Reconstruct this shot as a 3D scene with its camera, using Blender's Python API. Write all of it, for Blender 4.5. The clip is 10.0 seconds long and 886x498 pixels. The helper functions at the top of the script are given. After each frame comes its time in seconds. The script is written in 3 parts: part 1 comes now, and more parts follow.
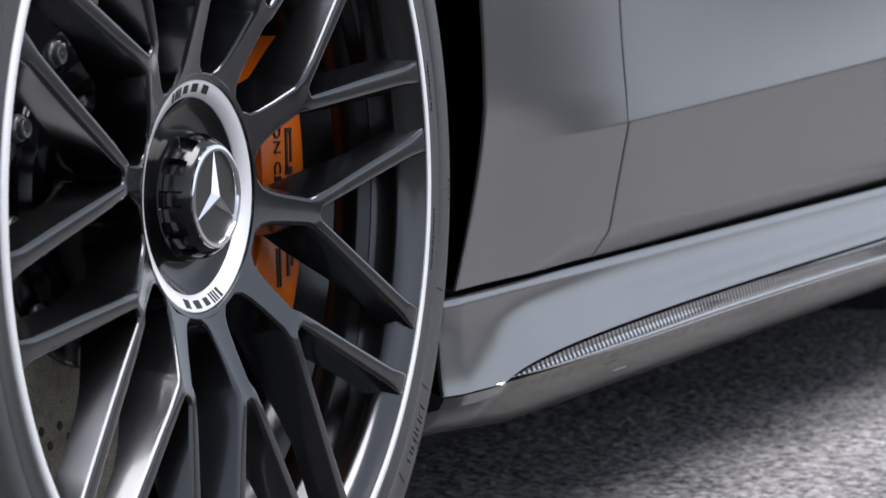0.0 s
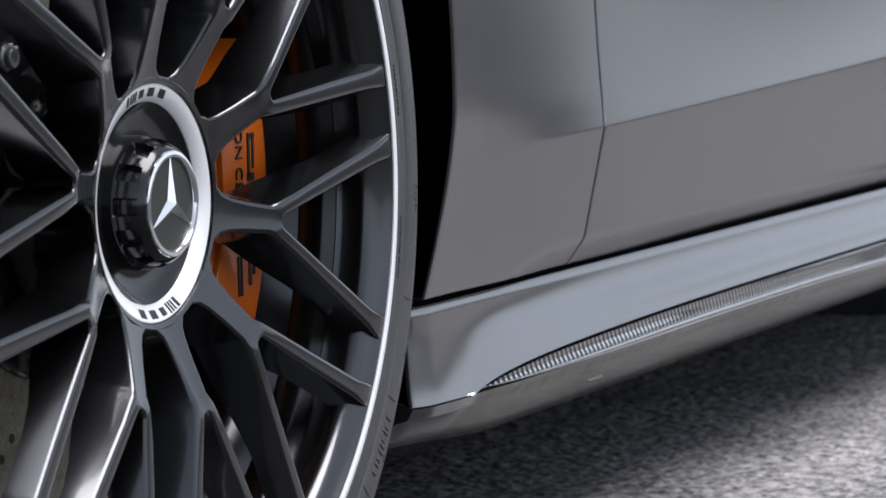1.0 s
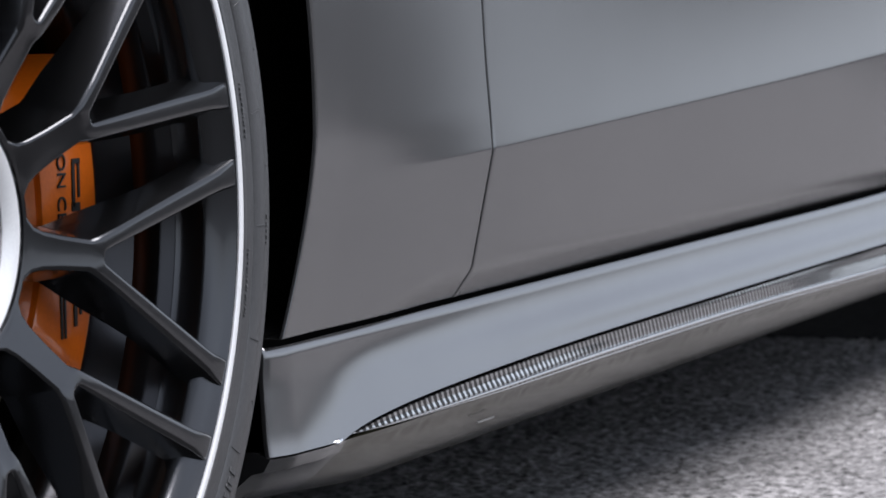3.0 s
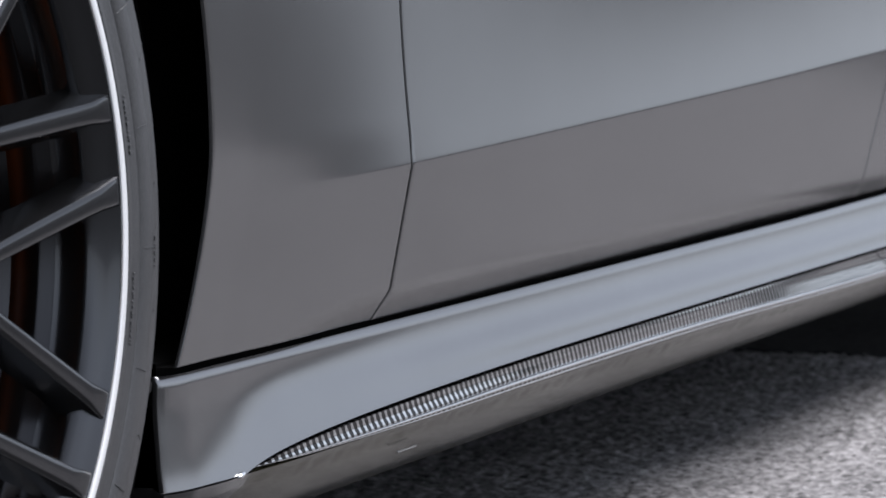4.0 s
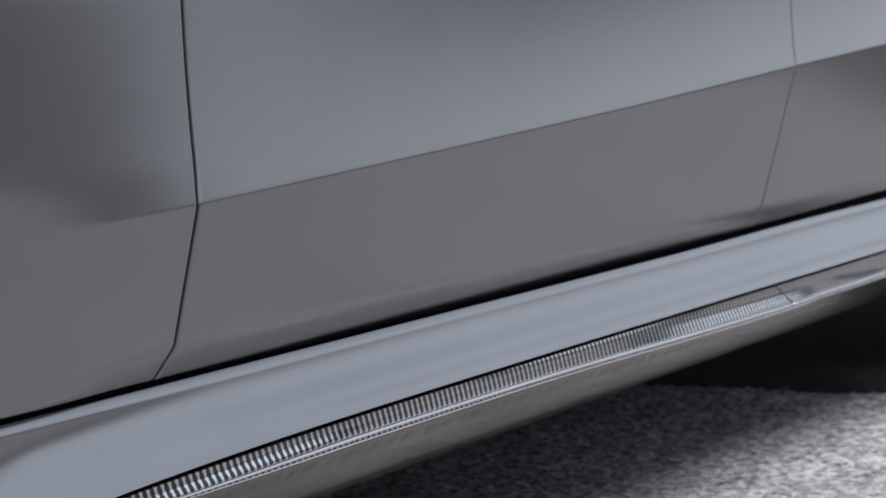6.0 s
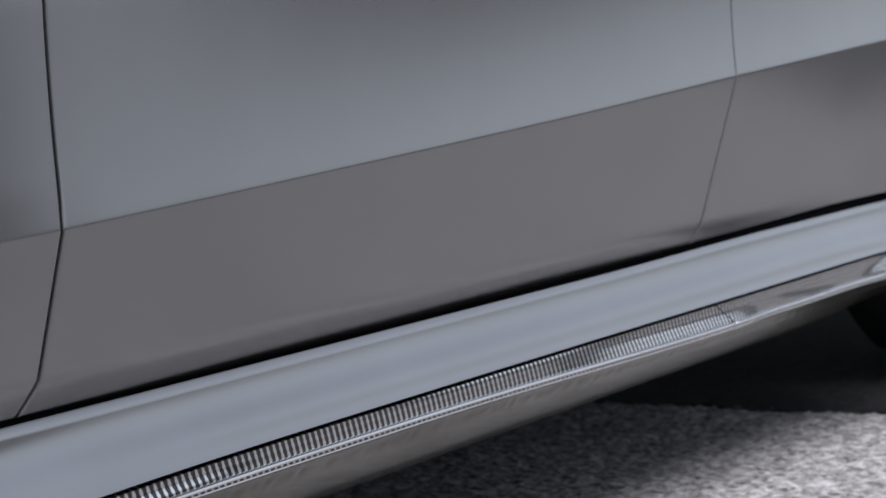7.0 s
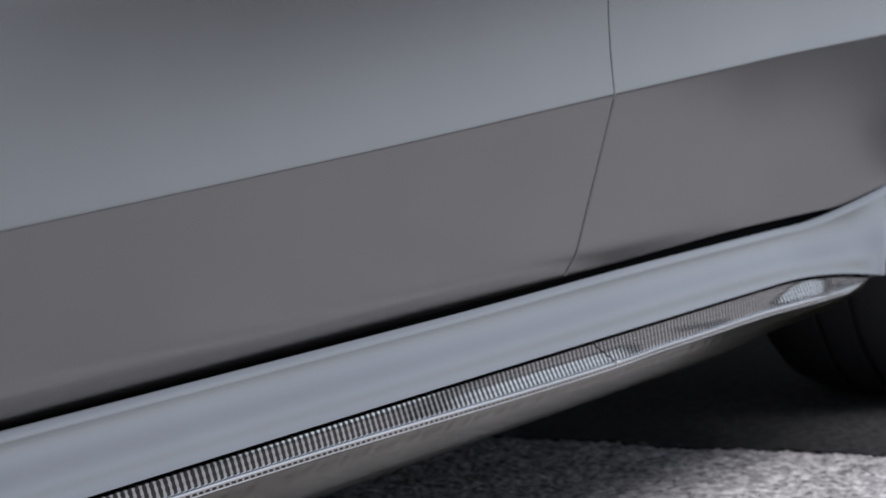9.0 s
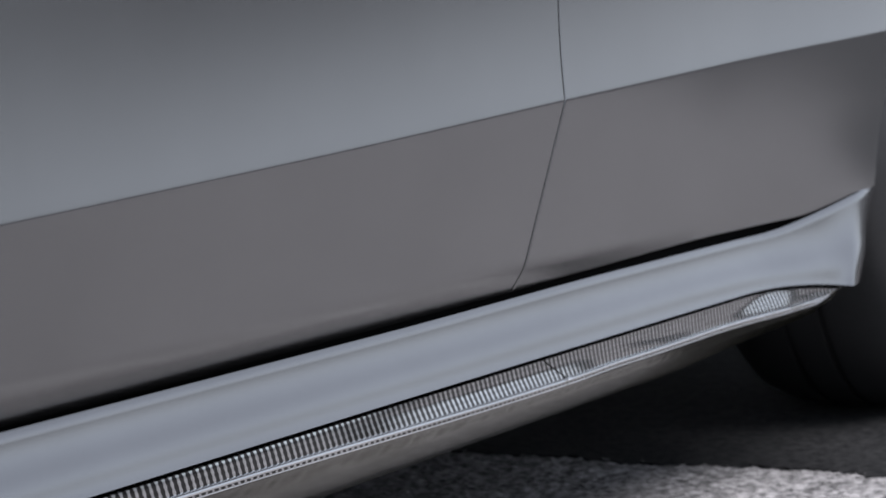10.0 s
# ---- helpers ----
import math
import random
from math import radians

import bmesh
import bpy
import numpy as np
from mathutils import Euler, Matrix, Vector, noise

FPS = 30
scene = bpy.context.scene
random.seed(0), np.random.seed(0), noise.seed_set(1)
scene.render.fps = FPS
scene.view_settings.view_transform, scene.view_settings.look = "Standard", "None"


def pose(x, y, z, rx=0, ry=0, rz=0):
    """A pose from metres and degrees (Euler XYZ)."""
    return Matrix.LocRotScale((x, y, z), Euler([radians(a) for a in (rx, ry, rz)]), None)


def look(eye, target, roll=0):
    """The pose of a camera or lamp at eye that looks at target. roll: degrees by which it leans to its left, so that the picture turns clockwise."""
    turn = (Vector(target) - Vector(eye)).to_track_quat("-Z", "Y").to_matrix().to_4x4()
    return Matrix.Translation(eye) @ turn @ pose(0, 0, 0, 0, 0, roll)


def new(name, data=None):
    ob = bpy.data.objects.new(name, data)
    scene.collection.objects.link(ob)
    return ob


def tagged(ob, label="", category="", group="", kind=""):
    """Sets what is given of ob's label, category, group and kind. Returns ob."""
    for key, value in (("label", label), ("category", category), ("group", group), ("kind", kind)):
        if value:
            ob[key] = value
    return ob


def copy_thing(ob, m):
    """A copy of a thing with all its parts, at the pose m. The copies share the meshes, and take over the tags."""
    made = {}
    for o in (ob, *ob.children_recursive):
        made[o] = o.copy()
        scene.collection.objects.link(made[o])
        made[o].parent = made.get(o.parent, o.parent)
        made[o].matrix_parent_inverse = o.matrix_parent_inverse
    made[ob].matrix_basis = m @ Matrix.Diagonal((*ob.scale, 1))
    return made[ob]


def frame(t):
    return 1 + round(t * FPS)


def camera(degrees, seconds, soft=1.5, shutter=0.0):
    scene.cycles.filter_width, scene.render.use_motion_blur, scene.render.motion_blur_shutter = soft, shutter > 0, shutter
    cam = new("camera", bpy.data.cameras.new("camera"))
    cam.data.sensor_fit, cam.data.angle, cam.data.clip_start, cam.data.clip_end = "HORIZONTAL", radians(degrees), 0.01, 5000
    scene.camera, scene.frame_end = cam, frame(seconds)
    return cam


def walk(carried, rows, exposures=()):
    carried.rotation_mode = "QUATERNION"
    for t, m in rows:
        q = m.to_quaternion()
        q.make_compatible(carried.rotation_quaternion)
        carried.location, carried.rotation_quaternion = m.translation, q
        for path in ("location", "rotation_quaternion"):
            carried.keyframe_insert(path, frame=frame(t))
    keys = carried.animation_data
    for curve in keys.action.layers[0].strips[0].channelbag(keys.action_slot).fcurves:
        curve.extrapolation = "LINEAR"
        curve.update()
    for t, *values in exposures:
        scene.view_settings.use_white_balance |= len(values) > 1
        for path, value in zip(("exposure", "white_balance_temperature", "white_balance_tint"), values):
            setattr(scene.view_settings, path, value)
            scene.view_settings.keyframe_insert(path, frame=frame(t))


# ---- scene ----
cam = camera(15.852, 10.0)
ROWS = [
    (0, -1.7140, -0.8871, 0.5018, 84.930, 1.108, -66.278),
    (0.5, -1.6896, -0.8854, 0.5015, 84.941, 1.059, -66.284),
    (1, -1.6579, -0.8860, 0.5016, 84.949, 1.012, -66.288),
    (1.5, -1.6160, -0.8869, 0.5021, 84.957, 0.965, -66.288),
    (2, -1.5642, -0.8874, 0.5024, 84.965, 0.920, -66.282),
    (2.5, -1.5050, -0.8894, 0.5035, 84.974, 0.878, -66.274),
    (4, -1.3019, -0.8933, 0.5048, 85.031, 0.774, -66.240),
    (4.5, -1.2311, -0.8966, 0.5062, 85.045, 0.753, -66.247),
    (5, -1.1626, -0.8996, 0.5082, 85.055, 0.736, -66.259),
    (5.5, -1.0951, -0.9051, 0.5104, 85.062, 0.722, -66.277),
    (7, -0.8803, -0.9192, 0.5174, 85.055, 0.693, -66.328),
    (7.5, -0.8106, -0.9257, 0.5199, 85.050, 0.673, -66.346),
    (8, -0.7429, -0.9297, 0.5217, 85.044, 0.650, -66.363),
    (8.5, -0.6771, -0.9326, 0.5234, 85.038, 0.626, -66.379),
    (9, -0.6134, -0.9345, 0.5248, 85.030, 0.601, -66.395),
    (9.5, -0.5527, -0.9340, 0.5257, 85.021, 0.576, -66.411),
    (10, -0.4942, -0.9311, 0.5257, 85.010, 0.551, -66.425),
]
walk(cam, [(t, pose(x, y, z, rx, ry, rz)) for t, x, y, z, rx, ry, rz in ROWS], [(0.0, 0.70, 6500, 15), (4.5, 0.67, 6500, 15), (7.0, 0.59, 6500, 15), (10.0, 0.58, 6500, 15)])
cam.data.dof.use_dof = True
cam.data.dof.focus_distance = 2.1
cam.data.dof.aperture_fstop = 22.0

# ---- world and light ----
world = bpy.data.worlds.new("sky")
scene.world = world
world.use_nodes = True
wn, wl = world.node_tree.nodes, world.node_tree.links
sky = wn.new("ShaderNodeTexSky")
sky.sky_type = "NISHITA"
sky.sun_disc = False
sky.sun_elevation, sky.sun_rotation = radians(64), radians(171.5)
sky.air_density, sky.dust_density, sky.ozone_density = 1.0, 0.8, 1.5
wn["Background"].inputs["Strength"].default_value = 0.115
haze = wn.new("ShaderNodeHueSaturation")
haze.inputs["Saturation"].default_value = 0.14
wl.new(sky.outputs["Color"], haze.inputs["Color"])
tint = wn.new("ShaderNodeVectorMath")
tint.operation = "MULTIPLY"
tint.inputs[1].default_value = (0.872, 0.966, 1.078)
wl.new(haze.outputs["Color"], tint.inputs[0])
wl.new(tint.outputs["Vector"], wn["Background"].inputs["Color"])
sun = new("sun", bpy.data.lights.new("sun", "SUN"))
sun.data.energy, sun.data.angle, sun.data.color = 3.4, radians(42), (0.98, 0.99, 1.0)
sun.matrix_world = look((0.148, -0.989, 2.05), (0, 0, 0))


# ---- materials ----
def material(name, colour, rough=0.5, metal=0.0, coat=0.0, grain=0.0, grain_size=400.0, bump=0.0, bump_size=600.0, wear=0.0, coat_rough=0.05, ior=1.5, coat_ior=1.5):
    """A Principled material with fine grain, wide mottling and a fine relief, in metres."""
    m = bpy.data.materials.new(name)
    m.use_nodes = True
    n, l = m.node_tree.nodes, m.node_tree.links
    b = n["Principled BSDF"]
    b.inputs["Roughness"].default_value = rough
    b.inputs["Metallic"].default_value = metal
    b.inputs["Coat Weight"].default_value = coat
    b.inputs["Coat Roughness"].default_value = coat_rough
    b.inputs["Coat IOR"].default_value = coat_ior
    b.inputs["IOR"].default_value = ior
    b.inputs["Base Color"].default_value = (*colour, 1)
    co = n.new("ShaderNodeTexCoord")
    if grain or wear:
        fine, wide = n.new("ShaderNodeTexNoise"), n.new("ShaderNodeTexNoise")
        fine.inputs["Scale"].default_value, fine.inputs["Detail"].default_value = grain_size, 3
        wide.inputs["Scale"].default_value, wide.inputs["Detail"].default_value = 7.0, 5
        for t in (fine, wide):
            l.new(co.outputs["Object"], t.inputs["Vector"])
        a = n.new("ShaderNodeMapRange")
        a.inputs["To Min"].default_value, a.inputs["To Max"].default_value = 1 - grain, 1 + grain
        a.inputs["From Min"].default_value, a.inputs["From Max"].default_value = 0.3, 0.7
        l.new(fine.outputs["Fac"], a.inputs["Value"])
        w = n.new("ShaderNodeMapRange")
        w.inputs["To Min"].default_value, w.inputs["To Max"].default_value = 1 - wear, 1 + wear
        w.inputs["From Min"].default_value, w.inputs["From Max"].default_value = 0.3, 0.7
        l.new(wide.outputs["Fac"], w.inputs["Value"])
        k = n.new("ShaderNodeMath")
        k.operation = "MULTIPLY"
        l.new(a.outputs["Result"], k.inputs[0])
        l.new(w.outputs["Result"], k.inputs[1])
        v = n.new("ShaderNodeVectorMath")
        v.operation = "SCALE"
        v.inputs[0].default_value = colour
        l.new(k.outputs[0], v.inputs["Scale"])
        l.new(v.outputs["Vector"], b.inputs["Base Color"])
        r = n.new("ShaderNodeMapRange")
        r.inputs["To Min"].default_value, r.inputs["To Max"].default_value = rough * (1 - wear * 0.5), min(1, rough * (1 + wear * 0.5))
        l.new(wide.outputs["Fac"], r.inputs["Value"])
        l.new(r.outputs["Result"], b.inputs["Roughness"])
    if bump:
        t, u = n.new("ShaderNodeTexNoise"), n.new("ShaderNodeBump")
        t.inputs["Scale"].default_value, t.inputs["Detail"].default_value = bump_size, 4
        u.inputs["Strength"].default_value, u.inputs["Distance"].default_value = bump, 0.002
        l.new(co.outputs["Object"], t.inputs["Vector"])
        l.new(t.outputs["Fac"], u.inputs["Height"])
        l.new(u.outputs["Normal"], b.inputs["Normal"])
    return m


PAINT = material("matte_grey_paint", (0.243, 0.243, 0.245), 0.22, 0.98, grain=0.05, grain_size=1800, wear=0.03)
RIM = material("satin_graphite_paint", (0.051, 0.0518, 0.0548), 0.22, 0.98, coat=0.55, coat_rough=0.08, coat_ior=1.5, grain=0.08, grain_size=1500, wear=0.06)
# the rim's graphite again, darkened for the shade inside the wheel
BARREL = material("shaded_graphite_paint", (0.042, 0.042, 0.0445), 0.22, 0.98, grain=0.08, grain_size=1500, wear=0.08)
LIP = material("machined_aluminium", (0.80, 0.80, 0.80), 0.36, 0.4, grain=0.04, grain_size=900, wear=0.05)
CHROME = material("chrome", (0.85, 0.85, 0.86), 0.06, 1.0)
RUBBER = material("tyre_rubber", (0.030, 0.030, 0.031), 0.42, ior=1.62, grain=0.25, grain_size=500, bump=0.15, bump_size=900, wear=0.2)
BLACK = material("black_plastic", (0.006, 0.006, 0.0065), 0.7, ior=1.3, grain=0.2, wear=0.2)
SATIN = material("black_satin_metal", (0.005, 0.005, 0.0055), 0.13, 0.0, ior=1.5, grain=0.1, wear=0.1)
EMBLEM = material("emblem_grey", (0.03, 0.031, 0.028), 0.35, 0.4, grain=0.08)
ORANGE = material("bronze_caliper_paint", (0.62, 0.125, 0.005), 0.35, 0.0, coat=1.0, grain=0.06, wear=0.08)
EDGE = material("clear_gloss_edge", (0.72, 0.72, 0.71), 0.12, 1.0, wear=0.06)
# matt black for joints and gaps, standing in for the shade inside them
GAP_BLACK = material("matt_gap_black", (0.004, 0.004, 0.004), 0.9, ior=1.1)
INK = material("black_print", (0.01, 0.01, 0.01), 0.5)
WHITE = material("white_print", (0.6, 0.6, 0.6), 0.5)
BOLT = material("zinc_bolt", (0.4, 0.4, 0.4), 0.35, 0.9, grain=0.1, wear=0.15)
GLASS = material("dark_car_glass", (0.01, 0.012, 0.014), 0.05, coat=0.5)
UNDER = material("dark_gloss_underside", (0.052, 0.048, 0.030), 0.22, 0.8, coat=0.1, grain=0.15, grain_size=120, wear=0.15)


def asphalt(name, dark, pale):
    m = material(name, (0.11, 0.108, 0.106), 0.9, grain=0.0, ior=1.2)
    n, l = m.node_tree.nodes, m.node_tree.links
    b, co = n["Principled BSDF"], n["Texture Coordinate"]
    cell, fine, wide = n.new("ShaderNodeTexVoronoi"), n.new("ShaderNodeTexNoise"), n.new("ShaderNodeTexNoise")
    cell.inputs["Scale"].default_value = 150.0
    fine.inputs["Scale"].default_value, fine.inputs["Detail"].default_value = 95.0, 6
    wide.inputs["Scale"].default_value, wide.inputs["Detail"].default_value = 4.0, 5
    for t in (cell, fine, wide):
        l.new(co.outputs["Object"], t.inputs["Vector"])
    ramp = n.new("ShaderNodeValToRGB")
    ramp.color_ramp.elements[0].position, ramp.color_ramp.elements[0].color = 0.0, (*dark, 1)
    ramp.color_ramp.elements[1].position, ramp.color_ramp.elements[1].color = 1.0, (*pale, 1)
    mix = n.new("ShaderNodeMath")
    mix.operation = "MULTIPLY_ADD"
    sep = n.new("ShaderNodeSeparateColor")
    l.new(cell.outputs["Color"], sep.inputs["Color"])
    l.new(sep.outputs["Red"], mix.inputs[0])
    mix.inputs[1].default_value = 0.45
    f2 = n.new("ShaderNodeMapRange")
    f2.inputs["From Min"].default_value, f2.inputs["From Max"].default_value = 0.38, 0.66
    f2.inputs["To Max"].default_value = 0.6
    l.new(fine.outputs["Fac"], f2.inputs["Value"])
    l.new(f2.outputs["Result"], mix.inputs[2])
    k = n.new("ShaderNodeMath")
    k.operation = "MULTIPLY"
    w2 = n.new("ShaderNodeMapRange")
    w2.inputs["From Min"].default_value, w2.inputs["From Max"].default_value = 0.3, 0.7
    w2.inputs["To Min"].default_value, w2.inputs["To Max"].default_value = 0.7, 1.15
    l.new(wide.outputs["Fac"], w2.inputs["Value"])
    l.new(mix.outputs[0], k.inputs[0])
    l.new(w2.outputs["Result"], k.inputs[1])
    l.new(k.outputs[0], ramp.inputs["Fac"])
    l.new(ramp.outputs["Color"], b.inputs["Base Color"])
    u = n.new("ShaderNodeBump")
    u.inputs["Strength"].default_value, u.inputs["Distance"].default_value = 0.6, 0.002
    l.new(k.outputs[0], u.inputs["Height"])
    l.new(u.outputs["Normal"], b.inputs["Normal"])
    return m


def carbon_weave():
    m = bpy.data.materials.new("carbon_fibre")
    m.use_nodes = True
    n, l = m.node_tree.nodes, m.node_tree.links
    b = n["Principled BSDF"]
    co, sep = n.new("ShaderNodeTexCoord"), n.new("ShaderNodeSeparateXYZ")
    l.new(co.outputs["Object"], sep.inputs["Vector"])

    def op(kind, a, c=None):
        k = n.new("ShaderNodeMath")
        k.operation = kind
        for i, q in enumerate((a, c)):
            if q is None:
                continue
            if isinstance(q, (int, float)):
                k.inputs[i].default_value = q
            else:
                l.new(q, k.inputs[i])
        return k.outputs[0]

    # twill: bundles 9 mm apart, crossed by rows 5 mm high
    sx = op("SINE", op("MULTIPLY", op("ADD", sep.outputs["X"], op("MULTIPLY", sep.outputs["Z"], 0.45)), 2 * math.pi / 0.0091))
    sz = op("SINE", op("MULTIPLY", op("ADD", sep.outputs["Z"], op("MULTIPLY", sep.outputs["Y"], 0.6)), 2 * math.pi / 0.0052))
    tw = op("ADD", op("MULTIPLY", sx, 0.5), op("MULTIPLY", sz, 0.12))
    fac = op("ADD", tw, 0.5)
    ramp = n.new("ShaderNodeValToRGB")
    ramp.color_ramp.elements[0].position, ramp.color_ramp.elements[0].color = 0.57, (0.002, 0.002, 0.0025, 1)
    ramp.color_ramp.elements[1].position, ramp.color_ramp.elements[1].color = 0.70, (0.52, 0.52, 0.526, 1)
    l.new(fac, ramp.inputs["Fac"])
    l.new(ramp.outputs["Color"], b.inputs["Base Color"])
    b.inputs["Metallic"].default_value = 0.95
    b.inputs["Roughness"].default_value = 0.2
    b.inputs["Coat Weight"].default_value = 0.3
    b.inputs["Coat IOR"].default_value = 1.5
    b.inputs["Coat Roughness"].default_value = 0.03
    return m


def ceramic_disc():
    m = material("carbon_ceramic", (0.30, 0.265, 0.20), 0.5, grain=0.2, grain_size=150, wear=0.2)
    n, l = m.node_tree.nodes, m.node_tree.links
    co = n["Texture Coordinate"]
    v, u = n.new("ShaderNodeTexVoronoi"), n.new("ShaderNodeBump")
    v.feature = "DISTANCE_TO_EDGE"
    v.inputs["Scale"].default_value = 330.0
    l.new(co.outputs["Object"], v.inputs["Vector"])
    r = n.new("ShaderNodeMapRange")
    r.inputs["From Max"].default_value = 0.06
    l.new(v.outputs["Distance"], r.inputs["Value"])
    u.inputs["Strength"].default_value, u.inputs["Distance"].default_value = 0.6, 0.001
    l.new(r.outputs["Result"], u.inputs["Height"])
    b = n["Principled BSDF"]
    l.new(u.outputs["Normal"], b.inputs["Normal"])
    old = b.inputs["Base Color"].links[0].from_socket
    mx = n.new("ShaderNodeVectorMath")
    mx.operation = "SCALE"
    r2 = n.new("ShaderNodeMapRange")
    r2.inputs["From Max"].default_value, r2.inputs["To Min"].default_value = 0.06, 0.3
    l.new(v.outputs["Distance"], r2.inputs["Value"])
    l.new(old, mx.inputs[0])
    l.new(r2.outputs["Result"], mx.inputs["Scale"])
    l.new(mx.outputs["Vector"], b.inputs["Base Color"])
    return m


ASPHALT = asphalt("grey_asphalt", (0.016, 0.016, 0.0165), (0.110, 0.110, 0.111))
# darkened ground colour that stands in for the car's shadow
SHADE_GROUND = asphalt("shade_asphalt", (0.004, 0.004, 0.0045), (0.028, 0.028, 0.028))
PALE = asphalt("pale_concrete", (0.045, 0.0435, 0.0435), (0.43, 0.415, 0.415))
CARBON, CERAMIC = carbon_weave(), ceramic_disc()
HUB_Z = 0.365          # height of the wheel's axle
WHEELBASE = 3.216
MID = 0.97             # the car's centre line
ARCH = 0.408           # radius of the wheel arches


# ---- builders ----
def part(name, bm, mat, parent=None, label="", smooth=True, at=None):
    """Links a bmesh as one mesh object under its thing or part."""
    me = bpy.data.meshes.new(name)
    bmesh.ops.recalc_face_normals(bm, faces=bm.faces)
    bm.to_mesh(me)
    bm.free()
    me.materials.append(mat)
    if smooth:
        me.shade_smooth()
        me.set_sharp_from_angle(angle=radians(38))
    ob = new(name, me)
    ob.parent = parent
    if at is not None:
        ob.matrix_basis = at
    return tagged(ob, label)


def again(ob, at, parent=None):
    """Another object on the same mesh."""
    o = new(ob.name.split(".")[0], ob.data)
    o.parent = parent or ob.parent
    o.matrix_basis = at
    if "label" in ob:
        o["label"] = ob["label"]
    return o


def grid(rows, close_u=False, close_v=False):
    """A bmesh of quads over rows of points."""
    bm = bmesh.new()
    vs = [[bm.verts.new(q) for q in row] for row in rows]
    nu, nv = len(vs), len(vs[0])
    for i in range(nu if close_u else nu - 1):
        for j in range(nv if close_v else nv - 1):
            a, b, c, d = vs[i][j], vs[(i + 1) % nu][j], vs[(i + 1) % nu][(j + 1) % nv], vs[i][(j + 1) % nv]
            if len({a, b, c, d}) == 4:
                bm.faces.new((a, b, c, d))
    return bm


def lathe(profile, n=128, closed=False, wobble=None):
    """Turns a profile of (radius, depth) about the y axis."""
    rows = []
    for i in range(n):
        a = 2 * math.pi * i / n
        rows.append([((wobble(r, y, a) if wobble else r) * math.cos(a), y, (wobble(r, y, a) if wobble else r) * math.sin(a)) for r, y in profile])
    return grid(rows, close_u=True, close_v=closed)


def edged(lo, hi, n, soft=0.0016, depth=0.014):
    """Steps from lo to hi, with a rounded and folded-in edge at both ends: (step, depth)."""
    s = 1 if hi > lo else -1
    head = [(lo, depth), (lo, soft), (lo + s * soft * 0.3, soft * 0.35), (lo + s * soft, 0.0)]
    tail = [(hi - s * soft, 0.0), (hi - s * soft * 0.3, soft * 0.35), (hi, soft), (hi, depth)]
    inner = [(lo + (hi - lo) * k / n, 0.0) for k in range(1, n)]
    return head + inner + tail


def box(bm, cx, cy, cz, sx, sy, sz, m=None):
    r = bmesh.ops.create_cube(bm, size=1.0, matrix=(m or Matrix.Identity(4)) @ Matrix.Translation((cx, cy, cz)) @ Matrix.Diagonal((sx, sy, sz, 1)))
    return r["verts"]


def step(a, b, x):
    t = min(1, max(0, (x - a) / (b - a)))
    return t * t * (3 - 2 * t)


# ---- ground and surroundings ----
bm = grid([[(x, y, -0.004) for y in (-600, -40, -6, -2, 0, 2, 6, 40, 600)] for x in (-600, -40, -6, -2, 0, 2, 4, 8, 40, 600)])
tagged(part("ground", bm, ASPHALT), "grey coarse asphalt yard", "ground", kind="structure")


def pebbled(x0, x1, y0, y1, cell, label):
    """A stretch of pale washed concrete whose rounded stones stand proud."""
    nx, ny = int((x1 - x0) / cell), int((y1 - y0) / cell)
    verts = []
    for i in range(nx + 1):
        x = x0 + (x1 - x0) * i / nx
        for j in range(ny + 1):
            y = y0 + (y1 - y0) * j / ny
            d = noise.voronoi(Vector((x, y, 0.0)) * 130.0)[0]
            z = 0.0022 * max(0.0, 1 - 1.6 * d[0]) + 0.0014 * noise.noise(Vector((x, y, 3.0)) * 60.0)
            edge = i in (0, nx) or j in (0, ny)
            verts.append((x, y, -0.001 if edge else 0.004 + z))
    faces = [(i * (ny + 1) + j, (i + 1) * (ny + 1) + j, (i + 1) * (ny + 1) + j + 1, i * (ny + 1) + j + 1) for i in range(nx) for j in range(ny)]
    me = bpy.data.meshes.new("pavement")
    me.from_pydata(verts, [], faces)
    me.materials.append(PALE)
    me.shade_smooth()
    return tagged(new("pavement", me), label, "pavement", kind="structure")


# unseen strip, added and sized to be reflected in the car's side
bm = grid([[(x, y, 0.0) for y in (-1.7, -0.6, 0.0, 2.0, 3.5)] for x in (0.72, 1, 2, 3, 4.1, 4.7)])
tagged(part("pavement", bm, PALE), "pale washed concrete strip, unseen, sized for reflections in the car's side", "pavement", kind="structure")
# dark ragged-edged sheet painted as the shadow ahead of the rear tyre
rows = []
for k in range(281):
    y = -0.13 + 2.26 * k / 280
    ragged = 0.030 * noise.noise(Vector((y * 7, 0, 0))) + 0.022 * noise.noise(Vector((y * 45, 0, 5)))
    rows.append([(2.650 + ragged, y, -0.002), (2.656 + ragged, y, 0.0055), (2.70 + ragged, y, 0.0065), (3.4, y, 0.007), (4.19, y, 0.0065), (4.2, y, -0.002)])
tagged(part("shade_patch", grid(rows), SHADE_GROUND), "dark sheet standing in for shadow under the rear of the car", "pavement", kind="structure")
pebbled(0.7, 2.66, -0.3, 0.45, 0.0026, "pale washed concrete with proud rounded stones")


# ---- the car's side ----
def crease_z(x):
    d = x - 0.69
    return 0.0087 + 0.0335 * d + 0.0030 * d * d + 0.0018 * step(1.4, 1.95, x)


